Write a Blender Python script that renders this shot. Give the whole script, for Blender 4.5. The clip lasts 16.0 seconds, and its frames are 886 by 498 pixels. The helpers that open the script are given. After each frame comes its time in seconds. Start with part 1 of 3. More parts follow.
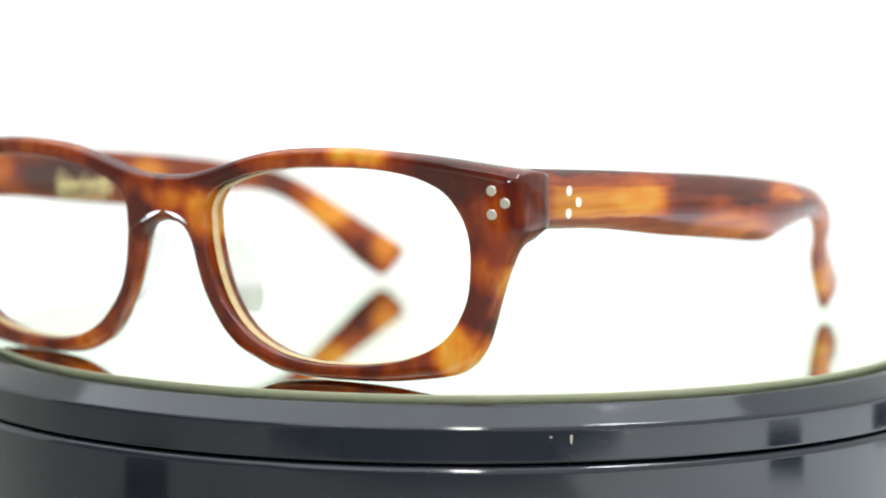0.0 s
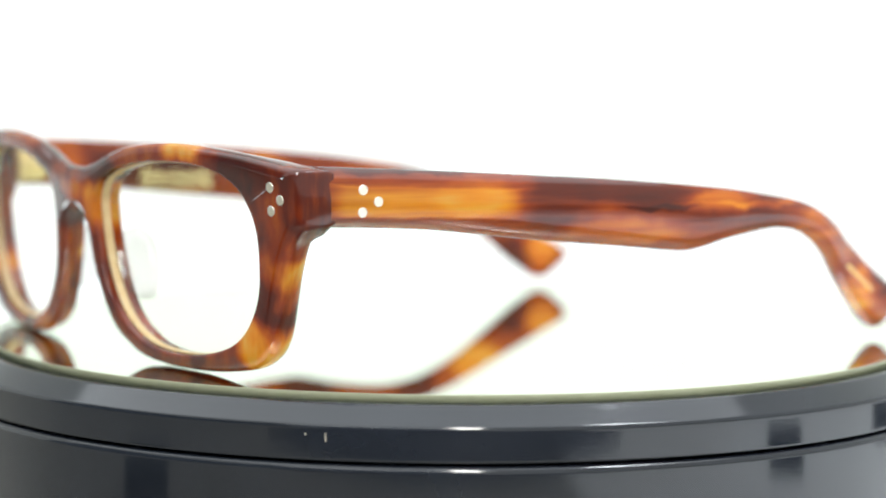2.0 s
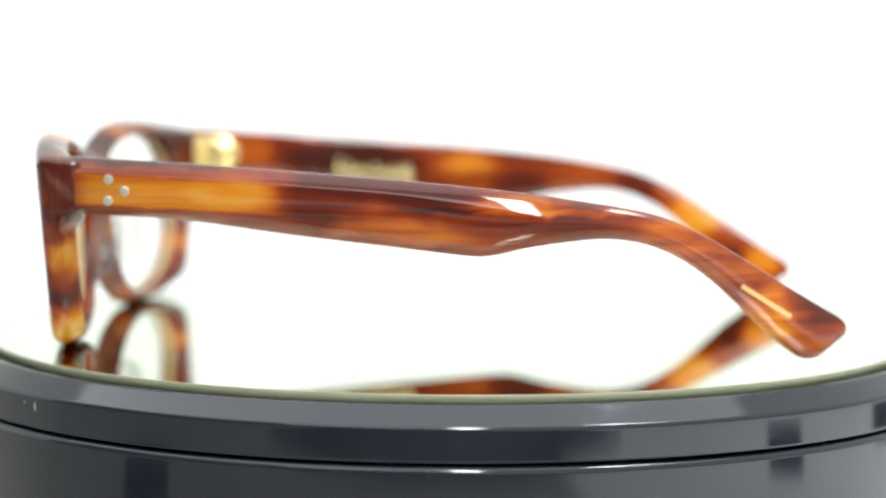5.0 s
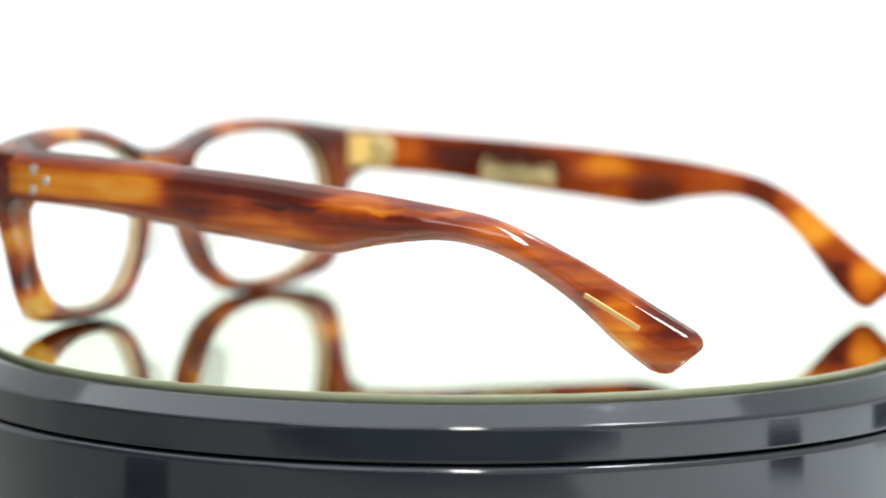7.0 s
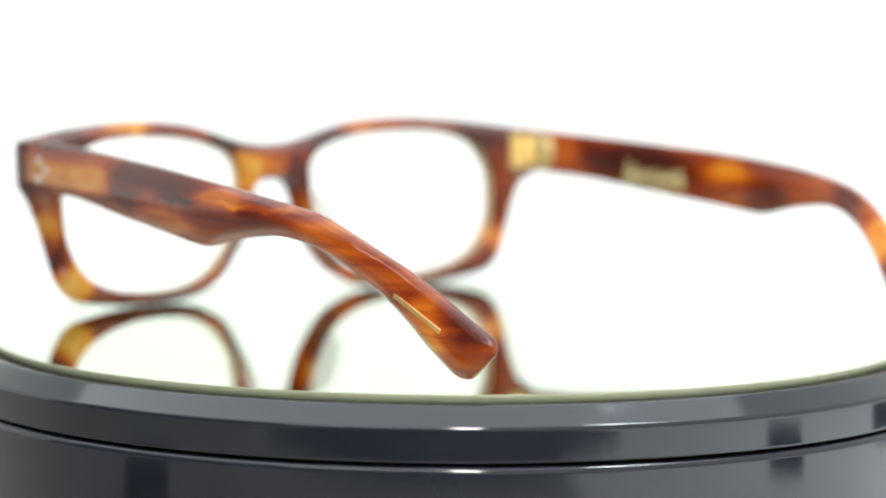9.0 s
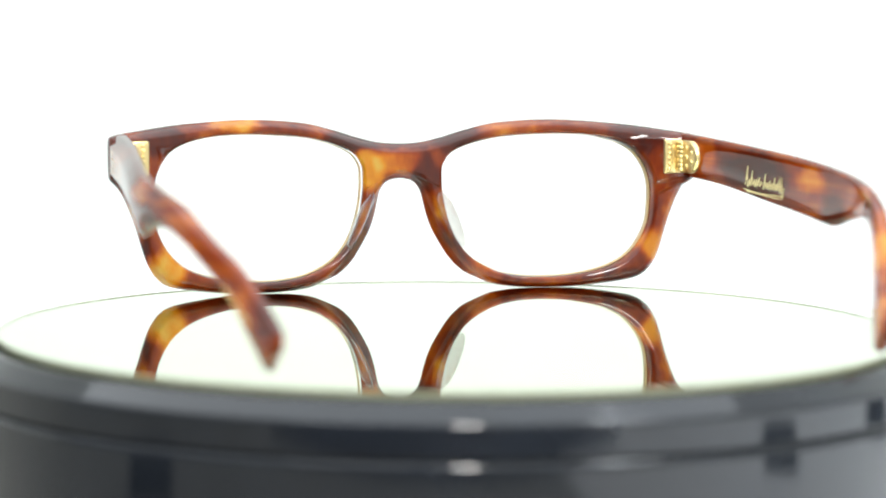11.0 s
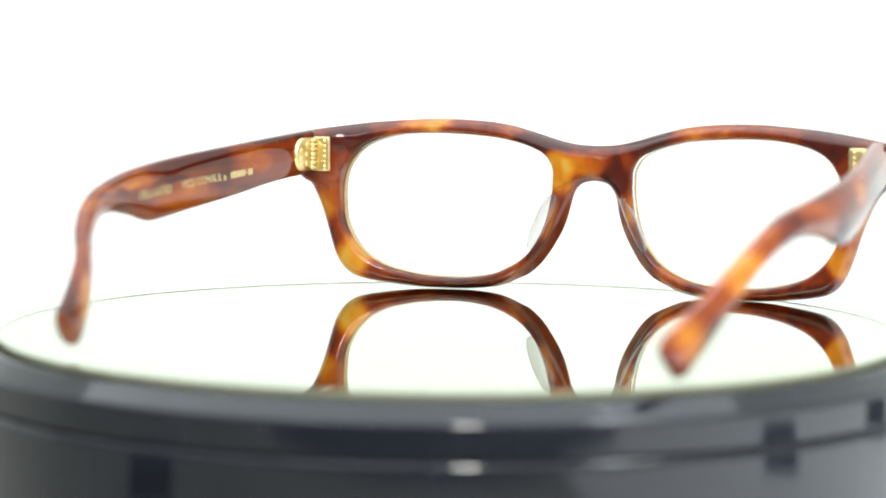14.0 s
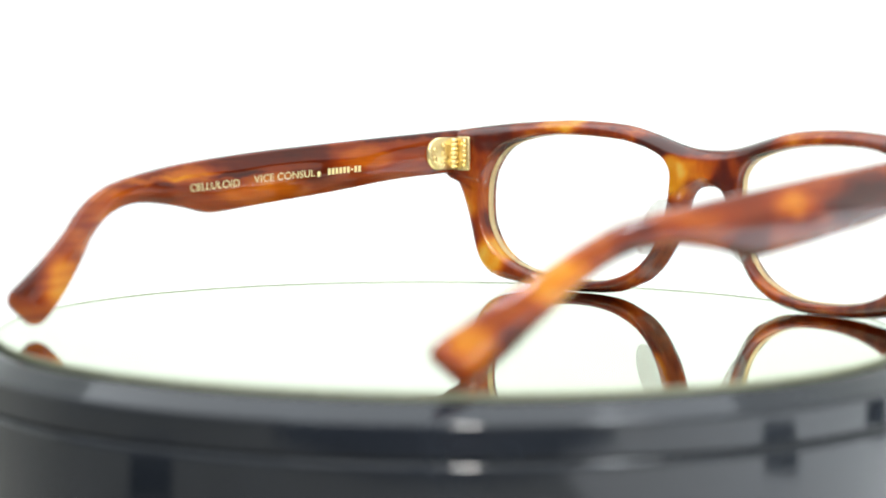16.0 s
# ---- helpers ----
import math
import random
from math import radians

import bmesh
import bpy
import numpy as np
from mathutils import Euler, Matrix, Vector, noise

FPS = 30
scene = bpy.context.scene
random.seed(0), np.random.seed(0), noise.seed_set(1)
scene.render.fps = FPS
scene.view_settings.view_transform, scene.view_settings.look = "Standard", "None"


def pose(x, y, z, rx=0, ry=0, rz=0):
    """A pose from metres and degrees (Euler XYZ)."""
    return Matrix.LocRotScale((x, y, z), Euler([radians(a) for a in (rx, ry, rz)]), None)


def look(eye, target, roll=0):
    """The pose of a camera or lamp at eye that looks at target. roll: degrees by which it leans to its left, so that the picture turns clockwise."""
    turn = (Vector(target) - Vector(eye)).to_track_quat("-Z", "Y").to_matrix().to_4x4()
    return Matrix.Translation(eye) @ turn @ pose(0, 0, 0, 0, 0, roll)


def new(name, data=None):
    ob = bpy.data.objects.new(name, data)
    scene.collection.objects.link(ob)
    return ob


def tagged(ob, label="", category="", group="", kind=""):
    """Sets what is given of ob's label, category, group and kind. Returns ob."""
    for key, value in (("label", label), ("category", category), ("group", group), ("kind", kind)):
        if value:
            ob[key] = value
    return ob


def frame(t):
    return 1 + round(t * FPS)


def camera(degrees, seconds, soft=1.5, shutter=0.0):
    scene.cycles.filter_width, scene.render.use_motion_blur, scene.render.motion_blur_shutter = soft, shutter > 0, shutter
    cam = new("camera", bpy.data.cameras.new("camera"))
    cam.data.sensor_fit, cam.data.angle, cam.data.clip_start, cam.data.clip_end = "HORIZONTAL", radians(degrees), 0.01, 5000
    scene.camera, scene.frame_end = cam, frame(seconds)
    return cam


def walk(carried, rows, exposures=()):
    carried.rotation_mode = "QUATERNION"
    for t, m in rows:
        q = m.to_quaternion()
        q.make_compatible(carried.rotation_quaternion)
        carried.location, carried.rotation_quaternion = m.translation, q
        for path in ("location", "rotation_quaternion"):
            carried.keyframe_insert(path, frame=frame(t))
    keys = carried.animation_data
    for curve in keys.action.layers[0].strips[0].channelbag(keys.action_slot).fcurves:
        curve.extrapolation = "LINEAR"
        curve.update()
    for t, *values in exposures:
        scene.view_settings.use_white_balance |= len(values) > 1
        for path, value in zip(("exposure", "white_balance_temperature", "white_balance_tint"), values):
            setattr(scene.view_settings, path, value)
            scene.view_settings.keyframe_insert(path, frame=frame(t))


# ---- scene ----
MM = 0.001
cam = camera(20.91, 16.0, soft=1.9)
FOCUS = new("focus_mark")
cam.data.dof.use_dof, cam.data.dof.focus_object, cam.data.dof.aperture_fstop = True, FOCUS, 10.0
EYE = (0.0, -0.4992, 0.0616)
AIM = (EYE[0] - 0.00365 * 0.5, EYE[1] + 0.99613 * 0.5, EYE[2] - 0.08779 * 0.5)
BACK = (EYE[0] + 0.00365 * 0.0071, EYE[1] - 0.99613 * 0.0071, EYE[2] + 0.08779 * 0.0071)
AIM_BACK = (AIM[0] + 0.00365 * 0.0071, AIM[1] - 0.99613 * 0.0071, AIM[2] + 0.08779 * 0.0071)
ROLL = 0.34
walk(cam, [(0.0, look(EYE, AIM, ROLL)), (10.3, look(EYE, AIM, ROLL)), (10.9, look(BACK, AIM_BACK, ROLL)),
           (16.0, look(BACK, AIM_BACK, ROLL))])

# ---------------------------------------------------------------- light
world = bpy.data.worlds.new("studio")
scene.world = world
world.use_nodes = True
bg = world.node_tree.nodes["Background"]
bg.inputs[0].default_value = (0.95, 1.0, 0.97, 1)
bg.inputs[1].default_value = 1.08
scene.view_settings.exposure = 0.0


def area_lamp(name, eye, target, size, watts, colour=(1, 1, 1), shape="DISK"):
    data = bpy.data.lights.new(name, "AREA")
    data.shape, data.size, data.energy, data.color = shape, size, watts, colour
    ob = new(name, data)
    ob.matrix_basis = look(eye, target)
    return ob


key = area_lamp("key_lamp", (0.035, -0.52, 0.44), (0, 0, 0.01), 0.06, 3.2, (1, 0.97, 0.93), "RECTANGLE")
key.data.size_y = 0.40
tube = area_lamp("tube_lamp", (-0.36, -1.10, 0.80), (0, 0, 0), 0.85, 3.0, (0.93, 0.97, 1), "RECTANGLE")
tube.data.size_y = 0.22
# Added unseen lamp: brightens only the sheet that the rim's right side reflects.
side = area_lamp("added_sheet_lamp", (0.34, -0.12, 0.66), (0.32, -0.12, -0.05), 0.20, 1.05, (0.90, 0.96, 1), "SQUARE")
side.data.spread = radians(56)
area_lamp("top_softbox", (-0.05, 0.08, 0.80), (-0.02, 0, 0), 1.25, 8.5, (0.88, 0.94, 1), "SQUARE")


# ---------------------------------------------------------------- materials
class Nodes:
    """A short way to write node trees."""

    def __init__(self, name):
        self.mat = bpy.data.materials.new(name)
        self.mat.use_nodes = True
        self.tree = self.mat.node_tree
        self.bsdf = self.tree.nodes["Principled BSDF"]
        self.out = self.tree.nodes["Material Output"]

    def add(self, kind, **settings):
        n = self.tree.nodes.new(kind)
        for k, v in settings.items():
            setattr(n, k, v)
        return n

    def join(self, a, b):
        self.tree.links.new(a, b)

    def put(self, socket, value):
        if isinstance(value, bpy.types.NodeSocket):
            self.join(value, socket)
        else:
            socket.default_value = value

    def math(self, op, a, b=0.0, c=0.0, clamp=False):
        n = self.add("ShaderNodeMath", operation=op, use_clamp=clamp)
        for s, v in zip(n.inputs, (a, b, c)):
            self.put(s, v)
        return n.outputs[0]

    def vec(self, op, a, b=(0, 0, 0)):
        n = self.add("ShaderNodeVectorMath", operation=op)
        self.put(n.inputs[0], a)
        if op == "SCALE":
            self.put(n.inputs["Scale"], b)
        else:
            self.put(n.inputs[1], b)
        return n.outputs["Value"] if op in ("LENGTH", "DISTANCE") else n.outputs[0]

    def place(self):
        """Object coordinates in millimetres."""
        return self.vec("SCALE", self.add("ShaderNodeTexCoord").outputs["Object"], 1000.0)

    def noise(self, place, scale, detail=3.0, rough=0.5, size=(1, 1, 1)):
        n = self.add("ShaderNodeTexNoise")
        self.join(self.vec("MULTIPLY", place, size), n.inputs["Vector"])
        n.inputs["Scale"].default_value, n.inputs["Detail"].default_value, n.inputs["Roughness"].default_value = scale, detail, rough
        return n

    def ramp(self, fac, stops):
        n = self.add("ShaderNodeValToRGB")
        e = n.color_ramp.elements
        while len(e) < len(stops):
            e.new(0.5)
        for el, (p, col) in zip(e, stops):
            el.position, el.color = p, (*col, 1)
        self.join(fac, n.inputs[0])
        return n.outputs[0]

    def bump(self, height, strength, distance=0.0001):
        n = self.add("ShaderNodeBump")
        n.inputs["Strength"].default_value, n.inputs["Distance"].default_value = strength, distance
        self.join(height, n.inputs["Height"])
        self.join(n.outputs[0], self.bsdf.inputs["Normal"])
        return n.outputs[0]

    def set(self, **values):
        for k, v in values.items():
            self.put(self.bsdf.inputs[k.replace("_", " ")], v)
        return self


def tortoise(name, patches, grain, fine, base, plates=()):
    """Polished celluloid: dark and amber clouds drawn out along the sheet. patches: centre, radii in mm, weight."""
    m = Nodes(name)
    p = m.place()
    wob = m.noise(p, 0.13, 2.0, 0.5)
    q = m.vec("ADD", p, m.vec("SCALE", m.vec("SUBTRACT", wob.outputs["Color"], (0.5, 0.5, 0.5)), 4.0))
    total = base
    for (cx, cy, cz), (rx, ry, rz), w in patches:
        d = m.vec("LENGTH", m.vec("MULTIPLY", m.vec("SUBTRACT", q, (cx, cy, cz)), (1 / rx, 1 / ry, 1 / rz)))
        mr = m.add("ShaderNodeMapRange", interpolation_type="SMOOTHSTEP")
        m.put(mr.inputs["Value"], d)
        for s, v in zip(("From Min", "From Max", "To Min", "To Max"), (0.5, 1.15, w, 0.0)):
            mr.inputs[s].default_value = v
        total = m.math("ADD", mr.outputs[0], total)
    for (cy, cz), (ry, rz), w in plates:
        sep = m.add("ShaderNodeSeparateXYZ")
        m.join(m.vec("ADD", p, m.vec("SCALE", m.vec("SUBTRACT", wob.outputs["Color"], (0.5, 0.5, 0.5)), 0.9)), sep.inputs[0])
        tall = m.math("SUBTRACT", sep.outputs["Z"], m.math("MULTIPLY", sep.outputs["Y"], 0.045))
        d = m.math("MAXIMUM", m.math("DIVIDE", m.math("ABSOLUTE", m.math("SUBTRACT", sep.outputs["Y"], cy)), ry),
                   m.math("DIVIDE", m.math("ABSOLUTE", m.math("SUBTRACT", tall, cz)), rz))
        mr = m.add("ShaderNodeMapRange", interpolation_type="SMOOTHSTEP")
        m.put(mr.inputs["Value"], d)
        for sk, v in zip(("From Min", "From Max", "To Min", "To Max"), (0.80, 1.08, w, 0.0)):
            mr.inputs[sk].default_value = v
        inlay = m.add("ShaderNodeMapRange", interpolation_type="SMOOTHSTEP")
        m.put(inlay.inputs["Value"], m.math("SUBTRACT", sep.outputs["X"], m.math("MULTIPLY_ADD", sep.outputs["Y"], 0.095, -72.6)))
        for sk, v in zip(("From Min", "From Max", "To Min", "To Max"), (1.5, 2.5, 1.0, 0.0)):
            inlay.inputs[sk].default_value = v
        total = m.math("ADD", m.math("MULTIPLY", mr.outputs[0], inlay.outputs[0]), total)
    cloud = m.noise(p, 0.09, 2.0, 0.45, grain)
    streak = m.noise(p, 0.34, 2.5, 0.5, fine)
    total = m.math("ADD", total, m.math("MULTIPLY", m.math("SUBTRACT", cloud.outputs["Fac"], 0.5), 0.70))
    total = m.math("ADD", total, m.math("MULTIPLY", m.math("SUBTRACT", streak.outputs["Fac"], 0.5), 0.38))
    total = m.math("MULTIPLY_ADD", total, 1.15, -0.07, clamp=True)
    colour = m.ramp(total, [(0.0, (0.095, 0.019, 0.010)), (0.2, (0.170, 0.023, 0.007)), (0.42, (0.41, 0.064, 0.007)),
                            (0.62, (0.72, 0.185, 0.010)), (0.82, (0.97, 0.41, 0.022)), (1.0, (1.0, 0.66, 0.10))])
    scuff = m.noise(p, 0.25, 4.0, 0.6)
    m.set(Base_Color=colour, IOR=1.51, Specular_IOR_Level=0.0)
    m.put(m.bsdf.inputs["Roughness"], m.math("MULTIPLY_ADD", scuff.outputs["Fac"], 0.06, 0.0))
    m.bump(scuff.outputs["Fac"], 0.04, 0.0006)
    glow = m.add("ShaderNodeBsdfTranslucent")
    m.join(colour, glow.inputs["Color"])
    mix = m.add("ShaderNodeMixShader")
    mix.inputs[0].default_value = 0.60
    m.join(m.bsdf.outputs[0], mix.inputs[1])
    m.join(glow.outputs[0], mix.inputs[2])
    polish = m.add("ShaderNodeBsdfGlossy")
    polish.inputs["Roughness"].default_value = 0.03
    fres = m.add("ShaderNodeFresnel")
    fres.inputs["IOR"].default_value = 1.56
    coat = m.add("ShaderNodeMixShader")
    m.join(fres.outputs[0], coat.inputs[0])
    m.join(mix.outputs[0], coat.inputs[1])
    m.join(polish.outputs[0], coat.inputs[2])
    m.join(coat.outputs[0], m.out.inputs["Surface"])
    return m.mat


FRONT_PATCHES = [
    ((-42, 8, 42), (7, 20, 3.5), 0.40), ((-60, 8, 38), (9, 20, 5), -0.24), ((-12, 8, 37), (9, 20, 3), -0.32),
    ((-9, 8, 30), (5, 20, 6), 0.40), ((-1, 8, 32), (7, 20, 3.2), 0.28), ((6, 8, 29), (4, 20, 5), -0.25),
    ((-58.5, 5, 7.5), (5.5, 12, 6.0), 0.50), ((-64, 8, 15), (5, 12, 6), -0.22), ((-65, 8, 21), (4, 20, 4), 0.12),
    # Last two on this line: the end-piece facets' dark reflection, put into the colour.
    ((-12, 8, 13), (5, 20, 9), -0.12), ((-32, 8, 3), (16, 20, 3), -0.10), ((-71.5, 8, 34), (4, 20, 8), -0.18), ((71.5, 8, 34), (4, 20, 8), -0.18),
    ((28, 8, 41), (9, 20, 3.5), 0.18), ((57, 8, 38), (9, 20, 5), -0.22), ((13, 8, 38), (7, 20, 4), -0.18),
    ((62, 6, 11), (4.5, 20, 5.5), 0.40), ((55, 8, 4), (7, 20, 3), -0.15), ((20, 8, 5), (6, 20, 4), 0.18),
    # Last two on this line: light on the inner nose walls, painted as amber.
    ((12, 8, 16), (4, 20, 5), -0.18), ((-66, 3, 18), (3.5, 5, 7), 0.34), ((-66, 9, 13), (3, 3, 6), -0.22), ((66, 3, 18), (3.5, 5, 7), 0.30), ((0, 8, 38), (9, 20, 2.6), -0.25), ((9, 6, 17), (5, 4.5, 9), 0.42), ((-9, 6, 17), (5, 4.5, 9), 0.42),
]
TEMPLE_L_PATCHES = [
    ((-75, -29, 33.5), (20, 9, 3.6), 0.13), ((-75, -47, 33), (20, 9, 7), -0.18),
    ((-75, -64, 34), (20, 14, 4), -0.16), ((-75, -60, 26), (20, 16, 3.2), 0.16), ((-75, -82, 31), (20, 10, 2.6), 0.24), ((-75, -92, 30.2), (20, 12, 0.8), 0.2), ((-75, -68, 30.6), (20, 10, 0.6), -0.2),
    ((-75, -96, 28), (20, 10, 5), -0.10), ((-75, -20, 39), (20, 30, 1.8), -0.25), ((-72, -116, 22), (20, 9, 7), 0.08),
    ((-68, -128, 11), (20, 8, 6), 0.26), ((-66, -137, 12), (20, 7, 6), -0.22),
]
TEMPLE_R_PATCHES = [
    ((70, -12, 35), (20, 7, 5), 0.24), ((70, -38, 31), (20, 20, 6), -0.30), ((66, -66, 31), (20, 9, 4), 0.32),
    ((66, -78, 25), (20, 9, 5), -0.22), ((64, -92, 29), (20, 8, 4), 0.08), ((62, -106, 27), (20, 6, 6), -0.24),
    ((58, -119, 20), (20, 8, 6), 0.34), ((55, -128, 8), (20, 5, 5), -0.24), ((54, -135, 9), (20, 5, 5), 0.26),
]
FRONT_MAT = tortoise("tortoise_front", FRONT_PATCHES, (1.0, 1.3, 0.8), (0.9, 2.4, 0.45), 0.36)
TEMPLE_L_MAT = tortoise("tortoise_temple", TEMPLE_L_PATCHES, (0.6, 0.35, 1.5), (0.6, 0.105, 1.95), 0.42, [((-19.5, 33.5), (19.5, 2.9), 0.25)])
TEMPLE_R_MAT = tortoise("tortoise_temple_b", TEMPLE_R_PATCHES, (0.6, 0.35, 1.5), (0.6, 0.105, 1.95), 0.42)


def metal(name, colour, rough):
    m = Nodes(name)
    n = m.noise(m.place(), 1.2, 4.0, 0.6)
    m.set(Base_Color=(*colour, 1), Metallic=1.0)
    m.put(m.bsdf.inputs["Roughness"], m.math("MULTIPLY_ADD", n.outputs["Fac"], 0.2, rough))
    m.bump(n.outputs["Fac"], 0.08, 0.0002)
    return m.mat


GOLD = metal("gold", (0.86, 0.68, 0.33), 0.20)
SILVER = metal("silver", (0.80, 0.75, 0.62), 0.28)
BRASS = metal("brass_wire", (0.85, 0.55, 0.22), 0.30)


def gloss_black():
    m = Nodes("black_plastic")
    p = m.place()
    a, b = m.noise(p, 0.05, 4.0, 0.6), m.noise(p, 1.5, 4.0, 0.65, (0.3, 0.3, 2.0))
    m.set(Base_Color=m.ramp(a.outputs["Fac"], [(0.3, (0.008, 0.010, 0.014)), (0.7, (0.012, 0.015, 0.021))]), IOR=1.52)
    m.put(m.bsdf.inputs["Roughness"], m.math("MULTIPLY_ADD", b.outputs["Fac"], 0.10, 0.03))
    m.bump(b.outputs["Fac"], 0.02, 0.0002)
    return m.mat


def mirror_glass(name, colour, rough):
    m = Nodes(name)
    n = m.noise(m.place(), 0.03, 3.0, 0.5)
    c = [(0.3, colour), (0.7, tuple(min(1, v * 1.02) for v in colour))]
    m.set(Base_Color=m.ramp(n.outputs["Fac"], c), Metallic=1.0, Roughness=rough)
    return m.mat


def clear(name, tint, gloss_rough=0.02, ior=1.5, milk=0.0):
    """Thin clear plastic: what lies behind shows, with a Fresnel gloss."""
    m = Nodes(name)
    t = m.add("ShaderNodeBsdfTransparent")
    t.inputs[0].default_value = (*tint, 1)
    g = m.add("ShaderNodeBsdfGlossy")
    g.inputs["Roughness"].default_value = gloss_rough
    f0 = ((ior - 1) / (ior + 1)) ** 2
    facing = m.add("ShaderNodeLayerWeight").outputs["Facing"]
    rise = m.math("MULTIPLY_ADD", m.math("POWER", facing, 5.0), min(1.0, 2 * (ior - 1)) * (1 - f0), f0)
    x = m.add("ShaderNodeMixShader")
    body = t.outputs[0]
    if milk:
        d, y = m.add("ShaderNodeBsdfTranslucent"), m.add("ShaderNodeMixShader")
        d.inputs[0].default_value, y.inputs[0].default_value = (0.85, 0.85, 0.86, 1), milk
        m.join(t.outputs[0], y.inputs[1])
        m.join(d.outputs[0], y.inputs[2])
        body = y.outputs[0]
    for a, b in ((rise, x.inputs[0]), (body, x.inputs[1]), (g.outputs[0], x.inputs[2]), (x.outputs[0], m.out.inputs["Surface"])):
        m.join(a, b)
    return m.mat


def cream_edge(name, dark, light):
    m = Nodes(name)
    n = m.noise(m.place(), 0.4, 3.0, 0.5)
    c = m.ramp(n.outputs["Fac"], [(0.3, dark), (0.7, light)])
    m.set(Base_Color=c, Roughness=0.3)
    glow = m.add("ShaderNodeBsdfTranslucent")
    m.join(c, glow.inputs["Color"])
    mix = m.add("ShaderNodeMixShader")
    mix.inputs[0].default_value = 0.5
    for a, b in ((m.bsdf.outputs[0], mix.inputs[1]), (glow.outputs[0], mix.inputs[2]), (mix.outputs[0], m.out.inputs["Surface"])):
        m.join(a, b)
    return m.mat


def white_cloth(name, glow):
    m = Nodes(name)
    p = m.place()
    a, b = m.noise(p, 0.004, 3.0, 0.5), m.noise(p, 0.9, 2.0, 0.5)
    m.set(Base_Color=m.ramp(a.outputs["Fac"], [(0.3, (0.80, 0.82, 0.80)), (0.7, (0.84, 0.85, 0.84))]), Roughness=0.9)
    m.bump(b.outputs["Fac"], 0.1, 0.0005)
    # Added emission lifts the cloth to white; no lamp stands behind it.
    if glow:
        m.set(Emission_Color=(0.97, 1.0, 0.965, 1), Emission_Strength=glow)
    return m.mat


BLACK = gloss_black()
MIRROR = mirror_glass("mirror", (0.73, 0.76, 0.655), 0.0)
PANE = clear("pane_glass", (0.99, 1.0, 0.985), 0.0, 1.0)
LENS = clear("lens_plastic", (0.99, 0.99, 0.975), 0.01, 1.06)


def paint(name, colour, rough):
    m = Nodes(name)
    n = m.noise(m.place(), 0.8, 3.0, 0.5)
    m.set(Base_Color=m.ramp(n.outputs["Fac"], [(0.3, tuple(0.9 * v for v in colour)), (0.7, colour)]), Metallic=0.35)
    m.set(Roughness=rough)
    return m.mat


GILT = paint("gilt_foil", (0.90, 0.74, 0.36), 0.35)
GLASS_EDGE = cream_edge("glass_edge_green", (0.50, 0.52, 0.36), (0.56, 0.58, 0.42))
PAD = clear("clear_pad", (0.88, 0.87, 0.865), 0.03, 1.55, 0.06)
CREAM = cream_edge("ground_lens_edge", (0.80, 0.62, 0.34), (0.90, 0.76, 0.48))


# ---------------------------------------------------------------- mesh tools (millimetres)
def part(name, bm, material, parent=None, label="", smooth=True):
    bmesh.ops.recalc_face_normals(bm, faces=bm.faces[:])
    bm.transform(Matrix.Scale(MM, 4))
    me = bpy.data.meshes.new(name)
    bm.to_mesh(me)
    bm.free()
    me.materials.append(material)
    me.polygons.foreach_set("use_smooth", [smooth] * len(me.polygons))
    ob = new(name, me)
    ob.parent = parent
    return tagged(ob, label)


def bridge(bm, a, b):
    n = len(a)
    for i in range(n):
        j = (i + 1) % n
        bm.faces.new((a[i], a[j], b[j], b[i]))


def lathe(profile, n=360, close=False):
    """A ring of faces from (radius, z) pairs."""
    bm = bmesh.new()
    loops = [[bm.verts.new((r * math.cos(2 * math.pi * i / n), r * math.sin(2 * math.pi * i / n), z)) for i in range(n)]
             for r, z in profile]
    for a, b in zip(loops, loops[1:]):
        bridge(bm, a, b)
    if close:
        bridge(bm, loops[-1], loops[0])
    else:
        for lp in (loops[0], loops[-1]):
            bm.faces.new(lp)
    return bm


def arc(cx, cz, r, a0, a1, n=5):
    return [(cx + r * math.cos(radians(a0 + (a1 - a0) * i / n)), cz + r * math.sin(radians(a0 + (a1 - a0) * i / n))) for i in range(n + 1)]


def block(bm, centre, size, bevel=0.2, turn=None):
    m = Matrix.Translation(centre) @ (turn or Matrix()) @ Matrix.Diagonal((*size, 1))
    made = bmesh.ops.create_cube(bm, size=1, matrix=m)["verts"]
    edges = list({e for v in made for e in v.link_edges})
    if bevel:
        bmesh.ops.bevel(bm, geom=edges, offset=bevel, segments=2, profile=0.6, affect="EDGES")


def spline(points, steps=10, closed=False):
    """Catmull-Rom through the points."""
    pts = [np.array(p, float) for p in points]
    n = len(pts)
    out = []
    for i in range(n if closed else n - 1):
        p = [pts[(i + k) % n] if closed else pts[min(max(i + k, 0), n - 1)] for k in (-1, 0, 1, 2)]
        for s in range(steps):
            t = s / steps
            out.append(0.5 * (2 * p[1] + (p[2] - p[0]) * t + (2 * p[0] - 5 * p[1] + 4 * p[2] - p[3]) * t * t
                              + (3 * p[1] - p[0] - 3 * p[2] + p[3]) * t ** 3))
    if not closed:
        out.append(pts[-1])
    return np.array(out)


